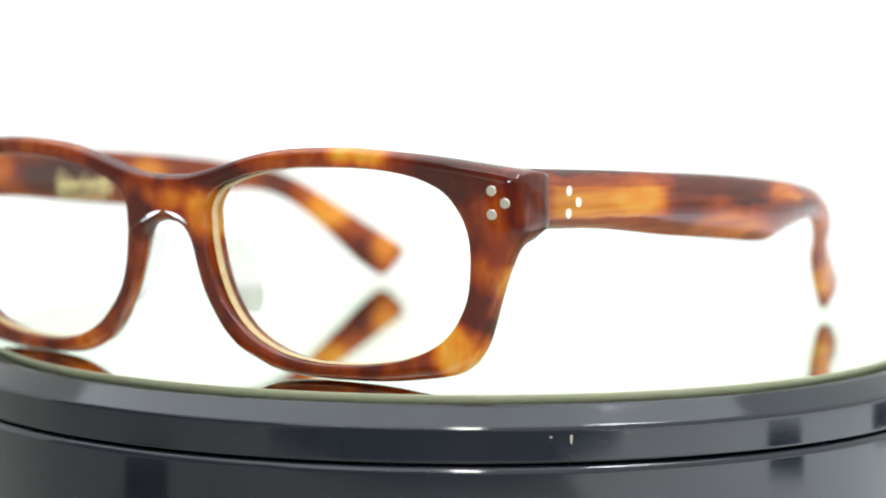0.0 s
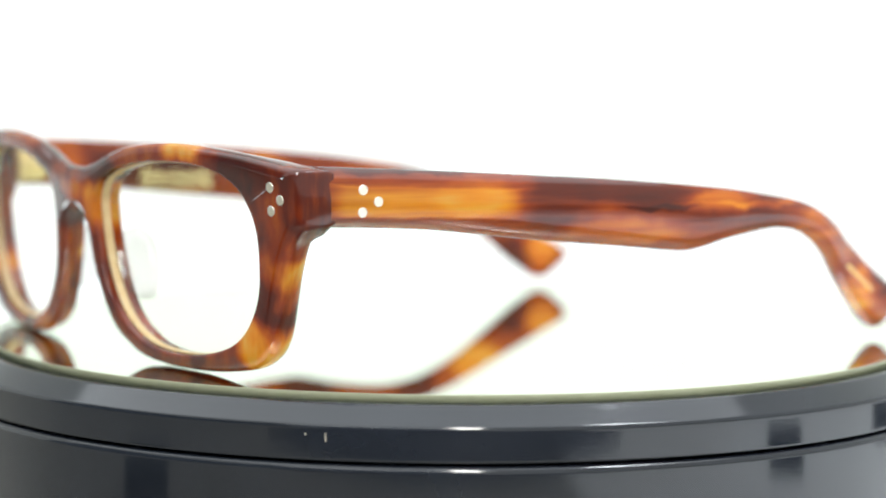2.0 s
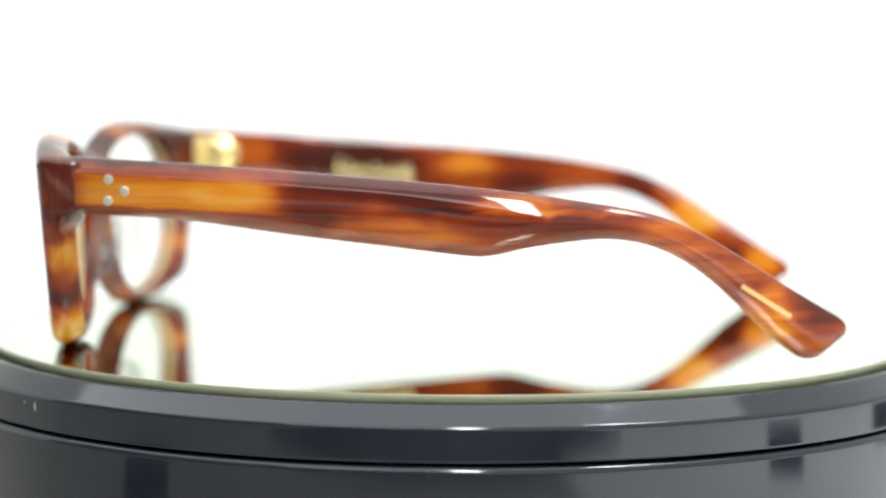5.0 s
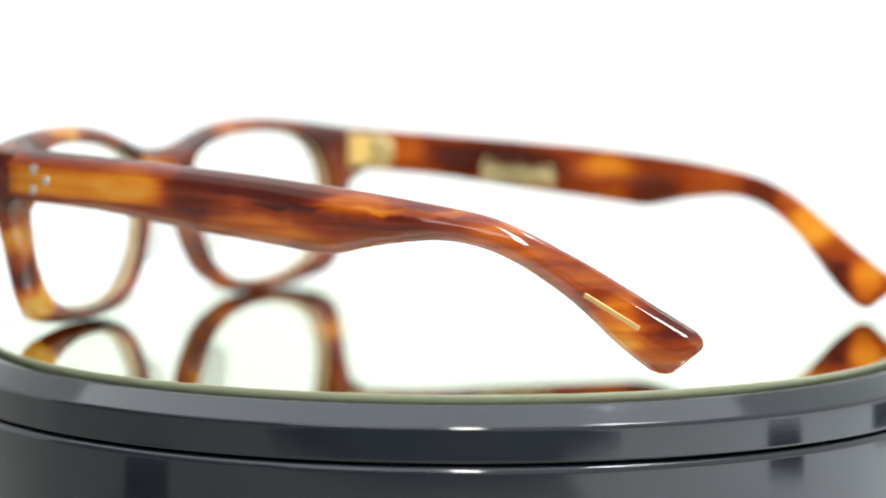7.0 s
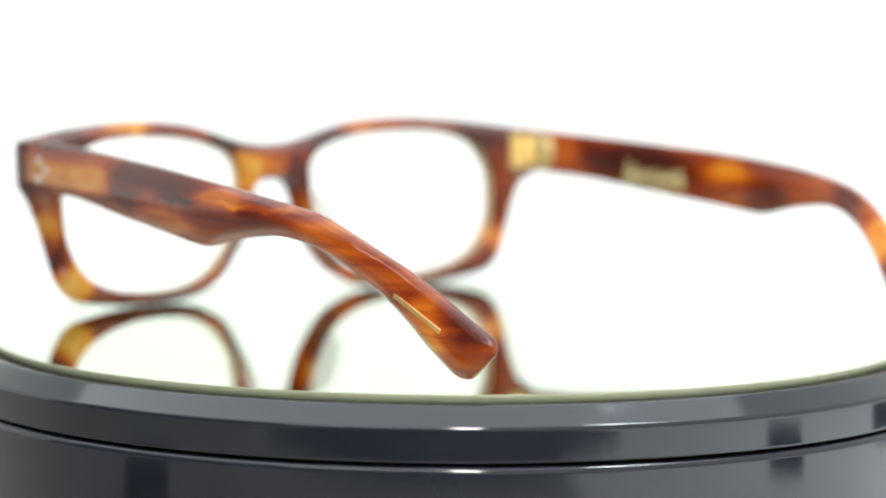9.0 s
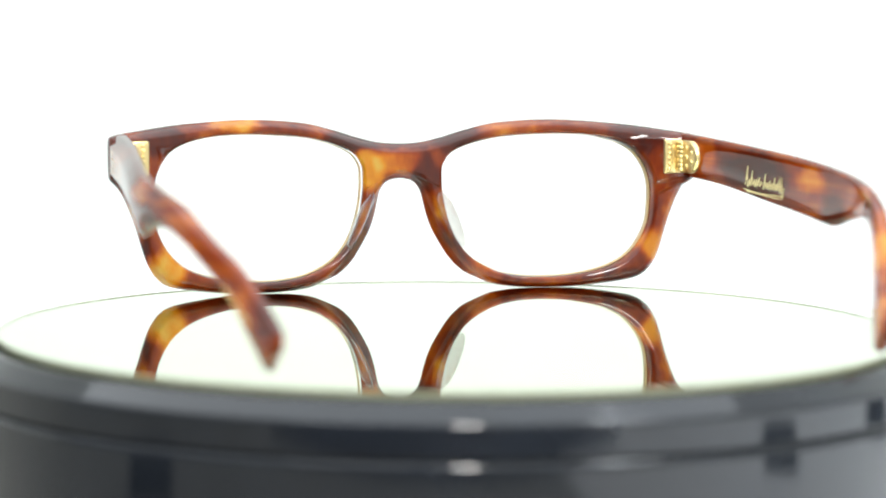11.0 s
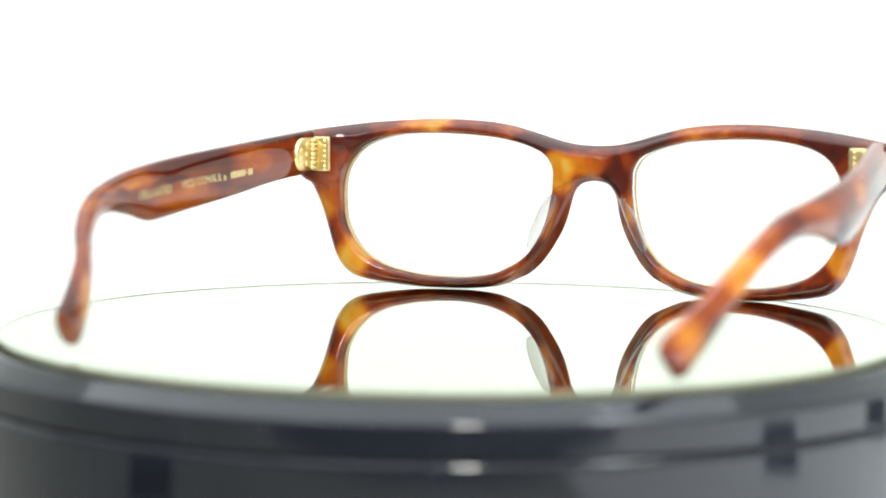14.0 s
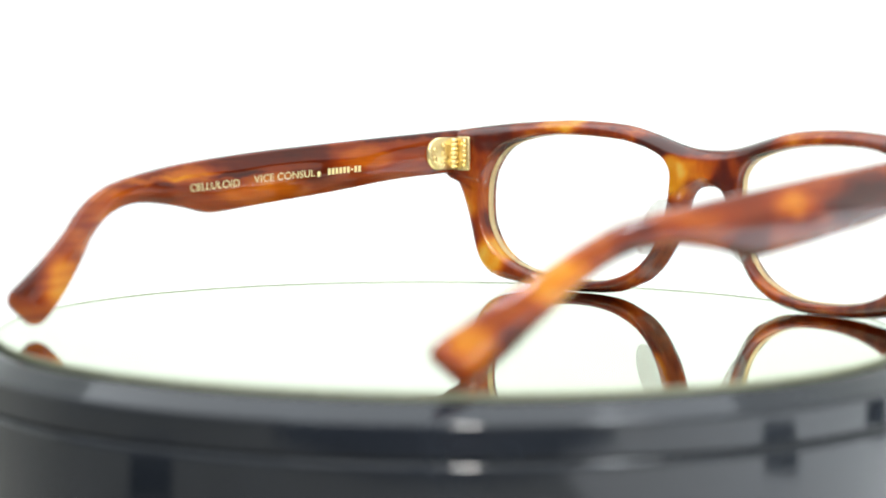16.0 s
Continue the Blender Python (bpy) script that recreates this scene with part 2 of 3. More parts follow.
# ---------------------------------------------------------------- the setting
def build_setting():
    bm = bmesh.new()
    prof = [(0.32, 0.0), (0.75, 0.0)] + [(0.75 + 0.45 * math.sin(a), 0.45 - 0.45 * math.cos(a)) for a in np.linspace(0.1, math.pi / 2, 12)] + [(1.2, 1.9)]
    rows = [[bm.verts.new((x * 1000, y * 1000, z * 1000 - 52)) for x in (-1.6, -0.8, 0, 0.8, 1.6)] for y, z in prof]
    low = [[bm.verts.new((v.co.x, v.co.y + (12 if i > 1 else 0), v.co.z - (12 if i < 8 else 0))) for v in r] for i, r in enumerate(rows)]
    for grid in (rows, low):
        for a, b in zip(grid, grid[1:]):
            for i in range(4):
                bm.faces.new((a[i], a[i + 1], b[i + 1], b[i]))
    tagged(part("backdrop", bm, white_cloth("glowing_white_sweep", 0.18)), "seamless white sweep behind the display turntable", "backdrop", kind="structure")
    bm = bmesh.new()
    block(bm, (0, -290, -72), (3200, 1216, 40), 3)
    tagged(part("table_top", bm, laminate("grey_laminate", (0.25, 0.245, 0.22), (0.32, 0.31, 0.28)), None, "", False),
           "warm grey laminate table top under the turntable", "table top", kind="structure")


def laminate(name, dark, light):
    m = Nodes(name)
    a, b = m.noise(m.place(), 0.006, 4.0, 0.6), m.noise(m.place(), 0.5, 3.0, 0.6)
    m.set(Base_Color=m.ramp(a.outputs["Fac"], [(0.3, dark), (0.7, light)]), Roughness=0.5)
    m.bump(b.outputs["Fac"], 0.05, 0.0003)
    return m.mat


def build_table_things():
    """Blocks round the turntable, plus a dark slab and sheet added for its gloss."""
    # Added slab: stands in for the dark camera and operator mirrored in the rim.
    bm = bmesh.new()
    block(bm, (-10, -520, -48.8), (400, 420, 4), 1.2)
    tagged(part("added_dark_slab", bm, laminate("navy_slab", (0.016, 0.02, 0.036), (0.024, 0.03, 0.05))),
           "added dark navy slab on the table, darkening the middle of the rim's reflection", "mat")
    # Added white sheet: makes the right of the glossy rim reflect brighter.
    bm = bmesh.new()
    block(bm, (480, -60, -51.4), (740, 760, 1.2), 0.3)
    tagged(part("added_sheet", bm, laminate("white_sheet", (0.78, 0.80, 0.82), (0.84, 0.85, 0.86))),
           "added white sheet on the table, brightening the rim's right-hand reflection", "paper")
    rubber = laminate("black_rubber", (0.010, 0.012, 0.016), (0.016, 0.018, 0.024))
    for x, y, z in ((-215, -147, -52), (266, -125, -50.8), (312, 34, -50.8)):
        bm = bmesh.new()
        block(bm, (0, 0, 5.5), (20, 41, 11), 1.0)
        ob = tagged(part("table_block", bm, rubber), "small black rubber block lying on the table", "block", "rubber blocks")
        ob.matrix_basis = pose(x * MM, y * MM, z * MM, 0, 0, math.degrees(math.atan2(y, x)) + 14 * (1 if x > 0 else -1))


build_setting()
build_table_things()



def build_added_walls():
    # Unseen walls, added only to darken what the turntable's gloss reflects.
    bm = bmesh.new()
    block(bm, (-1080, -1700, 700), (2300, 60, 1500), 4)
    m = Nodes("blue_grey_paint")
    n = m.noise(m.place(), 0.01, 4.0, 0.6)
    m.set(Base_Color=m.ramp(n.outputs["Fac"], [(0.3, (0.16, 0.18, 0.23)), (0.7, (0.20, 0.22, 0.27))]), Roughness=0.8)
    tagged(part("added_wall_south", bm, m.mat, None, "", False), "added unseen dark blue-grey wall that darkens the turntable's gloss", "wall", kind="structure")
    bm = bmesh.new()
    block(bm, (-2230, -700, 700), (60, 2000, 1500), 4)
    tagged(part("added_wall_west", bm, m.mat, None, "", False), "added unseen dark blue-grey side wall that darkens the turntable's gloss", "wall", kind="structure")


build_added_walls()


# ---------------------------------------------------------------- turntable
def build_turntable():
    stand = tagged(new("turntable"), "round glossy black display turntable with a mirror top", "turntable")
    part("base", lathe([(96, -10.2), (100.7, -10.2)] + arc(100.9, -11.3, 1.1, 90, 0) + [(102.0, -11.5), (102.0, -46)] + arc(99, -47.8, 3, 0, -90) + [(60, -51)]), BLACK, stand,
         "glossy black plastic base under the platter")
    rim = [(94.6, -1.6), (95.2, -0.4), (95.35, -0.28), (97.4, -0.30), (97.6, -0.38), (97.8, -0.54), (101.0, -3.23)] + arc(100.5, -4.1, 1.0, 50, 0, 7)
    rim += [(101.5, -4.6), (101.5, -9.1)] + arc(101.1, -9.3, 0.4, 0, -90) + [(97, -9.7), (97, -9.95), (30, -9.95)]
    platter = part("platter", lathe(rim), BLACK, stand, "glossy black chamfered rim of the turning platter")
    part("mirror_plate", lathe([(94.7, -0.8), (94.7, 0.92), (94.7, 0.92)], 192), MIRROR, platter, "round silvered mirror")
    part("glass_edge", lathe([(94.7, 1.08)] + arc(94.85, 0.98, 0.12, 90, 0, 3) + [(94.97, -0.6), (94.7, -0.6)], 192, True), GLASS_EDGE, platter,
         "olive-green polished edge of the mirror glass")
    pane = part("glass_pane", lathe([(94.68, 0.94), (94.68, 1.1), (94.68, 1.1)], 192), PANE, platter, "clear glass over the silvering")
    pane.visible_shadow = False
    a = math.atan2(58.3, 82.8)
    for da, z, h, w in ((0.0, -5.6, 1.5, 0.28), (-0.035, -5.2, 0.35, 0.3)):
        bm = bmesh.new()
        block(bm, (101.5 * math.cos(a + da), 101.5 * math.sin(a + da), z), (0.12, w, h), 0, Matrix.Rotation(a + da, 4, "Z"))
        part("scuff", bm, SILVER, platter, "pale scuff mark", False)
    return platter


PLATTER = build_turntable()


# ---------------------------------------------------------------- spectacles
TILT = 0.085
TOP = [(0, 36.4), (5, 36.7), (10, 37.8), (16, 39.6), (23, 41.3), (31, 42.1), (40, 42.3), (49, 41.8), (57, 41.1), (65, 40.0), (70.5, 39.2), (72.4, 38.6)]
SIDE = [(72.7, 37.8), (72.8, 33), (72.6, 29.2), (71.5, 27.9), (69.3, 25.4), (67.2, 20.8), (65.7, 16.5), (64.2, 11.5), (62.7, 7.8), (60.4, 4.9), (57.3, 3.3), (51, 2.2)]
NOSE = [(44, 1.45), (37, 1.25), (30, 1.35), (24, 2.0), (20, 3.2), (17, 5.2), (14.8, 7.6), (12.5, 10.7), (10.5, 14), (8.6, 17.5), (6.9, 21), (5.5, 24.3), (4.1, 26.5), (2.4, 27.6), (0, 28)]
HOLE = [(9.9, 28.3), (10.1, 31), (11.8, 33.8), (14.6, 35.5), (19, 37), (25.8, 38.3), (37, 39), (45.8, 38.7), (52.7, 37.4), (57.6, 35), (60.5, 31.2), (61.8, 27),
        (61.8, 21.5), (60.9, 16.2), (58.2, 11.2), (54.4, 7.8), (49, 5.5), (42, 4.1), (35, 3.7), (29, 4.0), (23.4, 5.2), (18, 7.9), (14.6, 11.3), (12.3, 15.4), (10.8, 20.1), (10, 25)]
HUB = np.array((35.5, 21.0))


def face_y(x, z):
    """The bowed front face of the spectacles."""
    return 16.2 - x * x / 562 + TILT * (z - 38)


def ease(v):
    v = np.clip(v, 0, 1)
    return v * v * (3 - 2 * v)


def rear_y(x, z):
    """The back of the front: thin rims, thick end pieces that carry the hinges."""
    x = abs(x)
    return face_y(x, z) - 5.7 - 0.8 * ease((x - 36) / 24) - 1.7 * ease((x - 57) / 9) * ease((z - 26.4) / 1.0)


def polar(contour, angles):
    d = contour - HUB
    a = np.unwrap(np.arctan2(d[:, 1], d[:, 0]))
    if a[-1] < a[0]:
        a, d = a[::-1], d[::-1]
    r = np.hypot(d[:, 0], d[:, 1])
    a, r = np.concatenate((a - 2 * np.pi, a, a + 2 * np.pi)), np.concatenate((r, r, r))
    order = np.argsort(a, kind="stable")
    return np.interp(angles, a[order], r[order])


def stations(n):
    """Matched points of the outer edge and of the lens opening, all the way round."""
    seam = np.array([(0, z) for z in np.linspace(28, 36.4, 16)[1:-1]])
    outer = np.vstack((spline(TOP + SIDE + NOSE, 10), seam, ((0, 36.4),)))
    run = np.concatenate(([0], np.cumsum(np.hypot(*np.diff(outer, axis=0).T))))
    stop = run[-1] - (36.4 - 28)
    s = np.concatenate((np.linspace(0, stop, n), np.linspace(stop, run[-1], 13)[1:-1]))
    po = np.stack([np.interp(s, run, outer[:, k]) for k in (0, 1)], 1)
    d = po - HUB
    ang = np.minimum.accumulate(np.unwrap(np.arctan2(d[:, 1], d[:, 0])))
    ang = 0.96 * ang + 0.04 * (ang[0] - 2 * math.pi * np.arange(len(ang)) / len(ang))
    ri = polar(spline(HOLE, 10, True), ang)
    return po, HUB + np.stack((np.cos(ang), np.sin(ang)), 1) * ri[:, None]


def build_front(glasses):
    po, pi = stations(230)
    n = len(po)
    seam = np.abs(po[:, 0]) < 0.001
    po[seam, 0] = 0

    def normals(p):
        t = np.roll(p, -1, 0) - np.roll(p, 1, 0)
        q = np.stack((-t[:, 1], t[:, 0]), 1)
        return q / np.linalg.norm(q, axis=1)[:, None]

    no, ni = normals(po), normals(pi)
    end = ease((po[:, 0] - 64) / 8) * ease((po[:, 1] - 25) / 6)

    flare = 1.6 * ease((21 - po[:, 0]) / 8) * ease((27 - po[:, 1]) / 12) * ease((po[:, 1] - 1.0) / 5) + 0.25 * ease((9 - po[:, 1]) / 5) * ease((po[:, 0] - 16) / 8) * ease((66 - po[:, 0]) / 10)

    def ring(base, off, face=0.0):
        if base == 0:
            p = po - no * np.broadcast_to(off, n)[:, None]
            p[:, 0] -= end * face
            p += no * (flare * (0.0 if face == 0.0 else 1.0))[:, None]
            o = float(np.broadcast_to(off, n)[0])
            z0, z1 = 28 + o, 36.4 - o
            p[seam, 0], p[seam, 1] = 0, np.clip(po[seam, 1], z0, z1)
            return p
        p = pi + ni * off
        p[:, 0] -= face * ease((16 - p[:, 0]) / 5)
        return p

    def level(p, s, back):
        return [(x, (rear_y(x, z) + s) if back else (face_y(x, z) - s), z) for x, z in p]

    room = np.clip(np.linalg.norm(po - pi, axis=1) / 4.6, 0.3, 1)
    back = room * (1 - 0.7 * end)
    rings = [level(ring(1, 0.0), 0.85, True), level(ring(1, 0.0, 0.8), 0.4, False), level(ring(1, 0.12, 0.8), 0.12, False), level(ring(1, 0.5, 0.8), 0.0, False),
             level(ring(0, 1.9 * room, 1.6), 0.0, False), level(ring(0, 1.1 * room, 1.4), 0.16, False), level(ring(0, 0.45, 1.1), 0.6, False), level(ring(0, 0.1, 0.8), 1.3, False), level(ring(0, 0.0, 0.7), 2.2, False),
             level(ring(0, 0.0), 3.2, True), level(ring(0, 0.5 * back), 2.0, True), level(ring(0, 1.1 * back), 1.0, True), level(ring(0, 1.7 * back), 0.35, True), level(ring(0, 2.3 * back), 0.0, True), level(ring(1, 0.9), 0.0, True), level(ring(1, 0.45), 0.10, True), level(ring(1, 0.15), 0.38, True)]
    bm = bmesh.new()
    for side in (1, -1):
        loops = [[bm.verts.new((side * x, y, z)) for x, y, z in r] for r in rings]
        for a, b in zip(loops, loops[1:] + loops[:1]):
            for i in range(n):
                j = (i + 1) % n
                if all(abs(v.co.x) < 1e-6 for v in (a[i], a[j], b[j], b[i])):
                    continue
                bm.faces.new((a[i], a[j], b[j], b[i]))
    bmesh.ops.remove_doubles(bm, verts=bm.verts[:], dist=0.02)
    return part("front_frame", bm, FRONT_MAT, glasses, "tortoiseshell celluloid rims and keyhole bridge")


def build_lens(glasses, side):
    _, pi = stations(130)
    bm = bmesh.new()
    c = [bm.verts.new((side * HUB[0], face_y(HUB[0], HUB[1]) - d, HUB[1])) for d in (1.6, 3.2)]
    prev = None
    for f in (0.33, 0.66, 1.0):
        loops = [[bm.verts.new((side * x, face_y(x, z) - d, z)) for x, z in HUB + (pi - HUB) * f] for d in (1.6, 3.2)]
        for k in (0, 1):
            if prev is None:
                for i in range(len(pi)):
                    bm.faces.new((c[k], loops[k][i], loops[k][(i + 1) % len(pi)]))
            else:
                bridge(bm, prev[k], loops[k])
        prev = loops
    lens = part("lens", bm, LENS, glasses, "clear demonstration lens")
    lens.visible_shadow = False
    bm = bmesh.new()
    q = HUB + (pi - HUB) * 0.994
    ring = []
    for f, d in ((1.0, 1.5), (1.0, 3.3), (0.992, 3.15), (0.992, 1.65)):
        ring.append([bm.verts.new((side * x, face_y(x, z) - d, z)) for x, z in HUB + (q - HUB) * f])
    for a, b in zip(ring, ring[1:] + ring[:1]):
        bridge(bm, a, b)
    part("lens_edge", bm, CREAM, lens, "pale ground lens edge")


T_TOP = [(1.5, 39.3), (-20, 38.2), (-40, 37.0), (-60, 35.7), (-80, 33.9), (-92, 32.4), (-104, 30.4), (-110, 28.5), (-116, 25.6), (-122, 22.0), (-128, 18.2), (-134, 14.5), (-144.2, 8.5)]
T_LOW = [(1.5, 28.8), (-20, 27.7), (-40, 25.4), (-60, 23.4), (-73.0, 22.1), (-77.5, 22.3), (-83, 23.6), (-89, 24.6), (-97, 25.4), (-104, 24.6), (-110, 22.3), (-116, 18.3), (-122, 12.9), (-128, 7.0), (-135.6, 1.3)]
T_OUT = [(2, -72.4), (-20, -73.7), (-40, -75.5), (-60, -77.5), (-75, -78.8), (-90, -78.6), (-105, -76.4), (-115, -72.9), (-122, -69.2), (-132, -66.0), (-143, -63.6)]
T_OUT_STRAIGHT = [(2, -72.4), (-20, -74.4), (-40, -76.4), (-60, -78.2), (-75, -79.0), (-90, -78.8), (-105, -76.6), (-120, -72.2), (-130, -68.4), (-142, -64.0)]


def along(table, y):
    t = table[::-1]
    c = spline(t, 8)
    return float(np.interp(y, c[:, 0], c[:, 1]))


def out_x(y, side=-1):
    return along(T_OUT if side < 0 else T_OUT_STRAIGHT, y)


def thick(y):
    return float(np.interp(-y, (-2, 0, 40, 75, 100, 125, 140), (4.4, 4.4, 4.0, 3.9, 3.8, 3.4, 3.1)))


def fall_y(z):
    """Where the middle line of the drooping end stands at a height."""
    return float(np.interp(-z, (-27, -22, -18, -10.5, -5.5, -1.5), (-106, -114, -120.5, -130.5, -136, -140)))


def skin_x(y, z, side=-1):
    """The outer skin of a temple; the drooping end leans in as it falls."""
    drop = 0.30 * float(ease((-98 - y) / 14))
    return out_x((1 - drop) * y + drop * fall_y(z), side)


def temple_rows():
    """Matched top and bottom points from the hinge to the tip."""
    rows = []
    top, low = spline(T_TOP, 8), spline(T_LOW, 8)
    def by_length(c):
        s = np.concatenate(([0], np.cumsum(np.hypot(*np.diff(c, axis=0).T))))
        return s / s[-1]
    st, sl = by_length(top), by_length(low)
    for u in np.concatenate((np.linspace(0, 0.972, 84), 1 - 0.026 * np.cos(np.linspace(0.1, 1.5, 14)))):
        rows.append((np.array([np.interp(u, st, top[:, k]) for k in (0, 1)]), np.array([np.interp(u, sl, low[:, k]) for k in (0, 1)])))
    return rows


def bow(y):
    """The second temple bulges a little more."""
    return 2.2 * math.sin(math.pi * min(1.0, max(0.0, -y / 128))) ** 1.2


def build_temple(glasses, side, material, label):
    bm = bmesh.new()
    loops = []
    rows = temple_rows()
    for i, (t, b) in enumerate(rows):
        end = max(0.0, (i - 84) / 14)
        h = np.linalg.norm(t - b)
        shrink = (1 - min(end, 0.97) ** 3.2) ** (1 / 3.2)
        mid = (t + b) / 2
        t, b = mid + (t - mid) * shrink, mid + (b - mid) * shrink
        ym = mid[0]
        w = thick(ym) * (1 - 0.7 * min(end, 0.97) ** 3)
        hi = 2.6 / h if ym > -60 else 2.6 / h + 0.18 * min(1, (-60 - ym) / 45)
        lo = float(np.clip((30.4 - b[1] + 0.02 * min(0, ym)) / h, 0.12, 0.46)) if ym > -104 else 0.40
        hi = min(hi, 0.44)
        sec = [(0.0, 0.32), (0.02, 0.55), (lo * 0.5, 0.78), (lo - 0.02, 0.985), (lo + 0.03, 1.0), (1 - hi - 0.03, 1.0), (1 - hi + 0.02, 0.98), (1 - hi * 0.45, 0.78), (0.99, 0.58), (1.0, 0.42),
               (1.0, 0.16), (0.985, 0.04), (0.94, 0.0), (0.5, -0.03), (0.06, 0.0), (0.015, 0.08)]
        loop = []
        for v, u in sec:
            q = b + (t - b) * v
            xo = skin_x(q[0], q[1], side)
            x = xo - (bow(ym) if side > 0 else 0.0) + w * (1 - u) + (thick(ym) - w) * 0.5
            loop.append(bm.verts.new((-side * x, q[0], q[1])))
        loops.append(loop)
    for a, b in zip(loops, loops[1:]):
        bridge(bm, a, b)
    bm.faces.new(loops[0])
    bm.faces.new(loops[-1])
    bmesh.ops.rotate(bm, verts=bm.verts[:], cent=(side * 72, 0, 0), matrix=swing(side))
    ob = part("temple", bm, material, glasses, label)
    return ob


def swing(side):
    """One temple is folded in a little further than the other."""
    return Matrix.Rotation(radians(-2.9 if side > 0 else 0.35), 3, "Z")


def turned(side, p):
    c = Vector((side * 72, 0, 0))
    return swing(side) @ (Vector(p) - c) + c


def stud(bm, centre, normal, r=0.85, h=0.07):
    n = Vector(normal).normalized()
    m = Matrix.Translation(centre) @ n.to_track_quat("Z", "Y").to_matrix().to_4x4()
    prev = None
    for rr, hh in ((r, -0.2), (r, h * 0.5), (r * 0.85, h)):
        loop = [bm.verts.new(m @ Vector((rr * math.cos(a), rr * math.sin(a), hh))) for a in np.linspace(0, 2 * math.pi, 17)[:-1]]
        if prev:
            bridge(bm, prev, loop)
        prev = loop
    bm.faces.new(prev)


def build_rivets(glasses, temple, front, side):
    for x, z in ((66.3, 35.7), (68.6, 33.6), (66.2, 31.6)):
        bm = bmesh.new()
        stud(bm, (side * x, face_y(x, z), z), (side * 2 * x / 562, 1, -TILT), 0.9)
        part("rivet", bm, SILVER, front, "silver rivet head")
    for y, z in ((-6.6, 35.2), (-9.6, 33.1), (-6.5, 31.3)):
        bm = bmesh.new()
        p = turned(side, (-side * (out_x(y, side)), y, z))
        stud(bm, p, swing(side) @ Vector((side, 0.09, 0)), 0.9)
        part("rivet", bm, SILVER, temple, "silver rivet head")


def build_hinge(glasses, front, temple, side):
    x0 = 63.4
    bm = bmesh.new()
    block(bm, (side * (x0 + 2.3), rear_y(65.5, 33.5) - 0.5, 33.6), (4.6, 1.0, 8.4), 0.48)
    part("hinge_leaf", bm, GOLD, front, "gold hinge leaf screwed to the rim")
    for k in range(6):
        bm = bmesh.new()
        stud(bm, (side * (x0 + 1.3), rear_y(65.5, 33.5) - 1.0, 30.5 + 1.25 * k), (0, -1, 0), 0.5, 0.55)
        part("hinge_screw", bm, GOLD, front)
    bm = bmesh.new()
    outline = [(-1.5, 29.6), (-6.5, 29.6)] + [(-6.5 - 4.0 * math.sin(a), 33.6 - 4.0 * math.cos(a)) for a in np.linspace(0.25, math.pi - 0.25, 9)] + [(-6.5, 37.6), (-1.5, 37.6)]
    loops = []
    for dx, s in ((-0.3, 1.0), (0.7, 1.0), (0.95, 0.93)):
        loops.append([bm.verts.new(turned(side, (-side * (out_x(y, side) + thick(y) + dx), -5 + (y + 5) * s, 33.6 + (z - 33.6) * s))) for y, z in outline])
    for a, b in zip(loops, loops[1:]):
        bridge(bm, a, b)
    bm.faces.new(loops[-1])
    part("hinge_leaf", bm, GOLD, temple, "gold hinge leaf let into the temple")
    for y, z in ((-5.6, 35.8), (-5.6, 33.6), (-5.6, 31.4), (-8.4, 34.7), (-8.4, 32.5)):
        bm = bmesh.new()
        p = turned(side, (-side * (out_x(y, side) + thick(y) + 0.95), y, z))
        stud(bm, p, swing(side) @ Vector((-side, 0, 0)), 0.6, 0.3)
        part("hinge_screw", bm, GOLD, temple)
    for k in range(7):
        bm = bmesh.new()
        z0, r = 29.9 + k * 1.08, 1.25 if k % 2 else 1.15
        cx, cy = 67.6, rear_y(66, 33) - 1.6
        prev = None
        for rr, zz in ((r * 0.6, z0), (r, z0 + 0.18), (r, z0 + 0.84), (r * 0.6, z0 + 1.02)):
            loop = [bm.verts.new((side * cx + rr * math.cos(a), cy + rr * math.sin(a), zz)) for a in np.linspace(0, 2 * math.pi, 15)[:-1]]
            if prev:
                bridge(bm, prev, loop)
            else:
                bm.faces.new(loop)
            prev = loop
        bm.faces.new(prev)
        part("hinge_knuckle", bm, GOLD, front)


def build_pad(glasses, side):
    """A clear nose pad, a flattened drop leaning along the inner rim."""
    bm = bmesh.new()
    bmesh.ops.create_uvsphere(bm, u_segments=28, v_segments=16, radius=1)
    for v in bm.verts:
        x, y, z = v.co
        v.co = Vector((x * 1.25, y * 4.9 * (1 + 0.12 * z) - 1.0 * z * z, z * 7.4))
    m = Matrix.Translation((side * 11.2, rear_y(11, 17) - 1.2, 18.2)) @ Matrix.Rotation(radians(-24 * side), 4, "Y") @ Matrix.Rotation(radians(9 * side), 4, "Z")
    bm.transform(m)
    part("nose_pad", bm, PAD, glasses, "clear moulded nose pad")


def inner_point(side, y, z, lift):
    return turned(side, (-side * (out_x(y, side) - (bow(y) if side > 0 else 0.0) + thick(y) + lift), y, z))


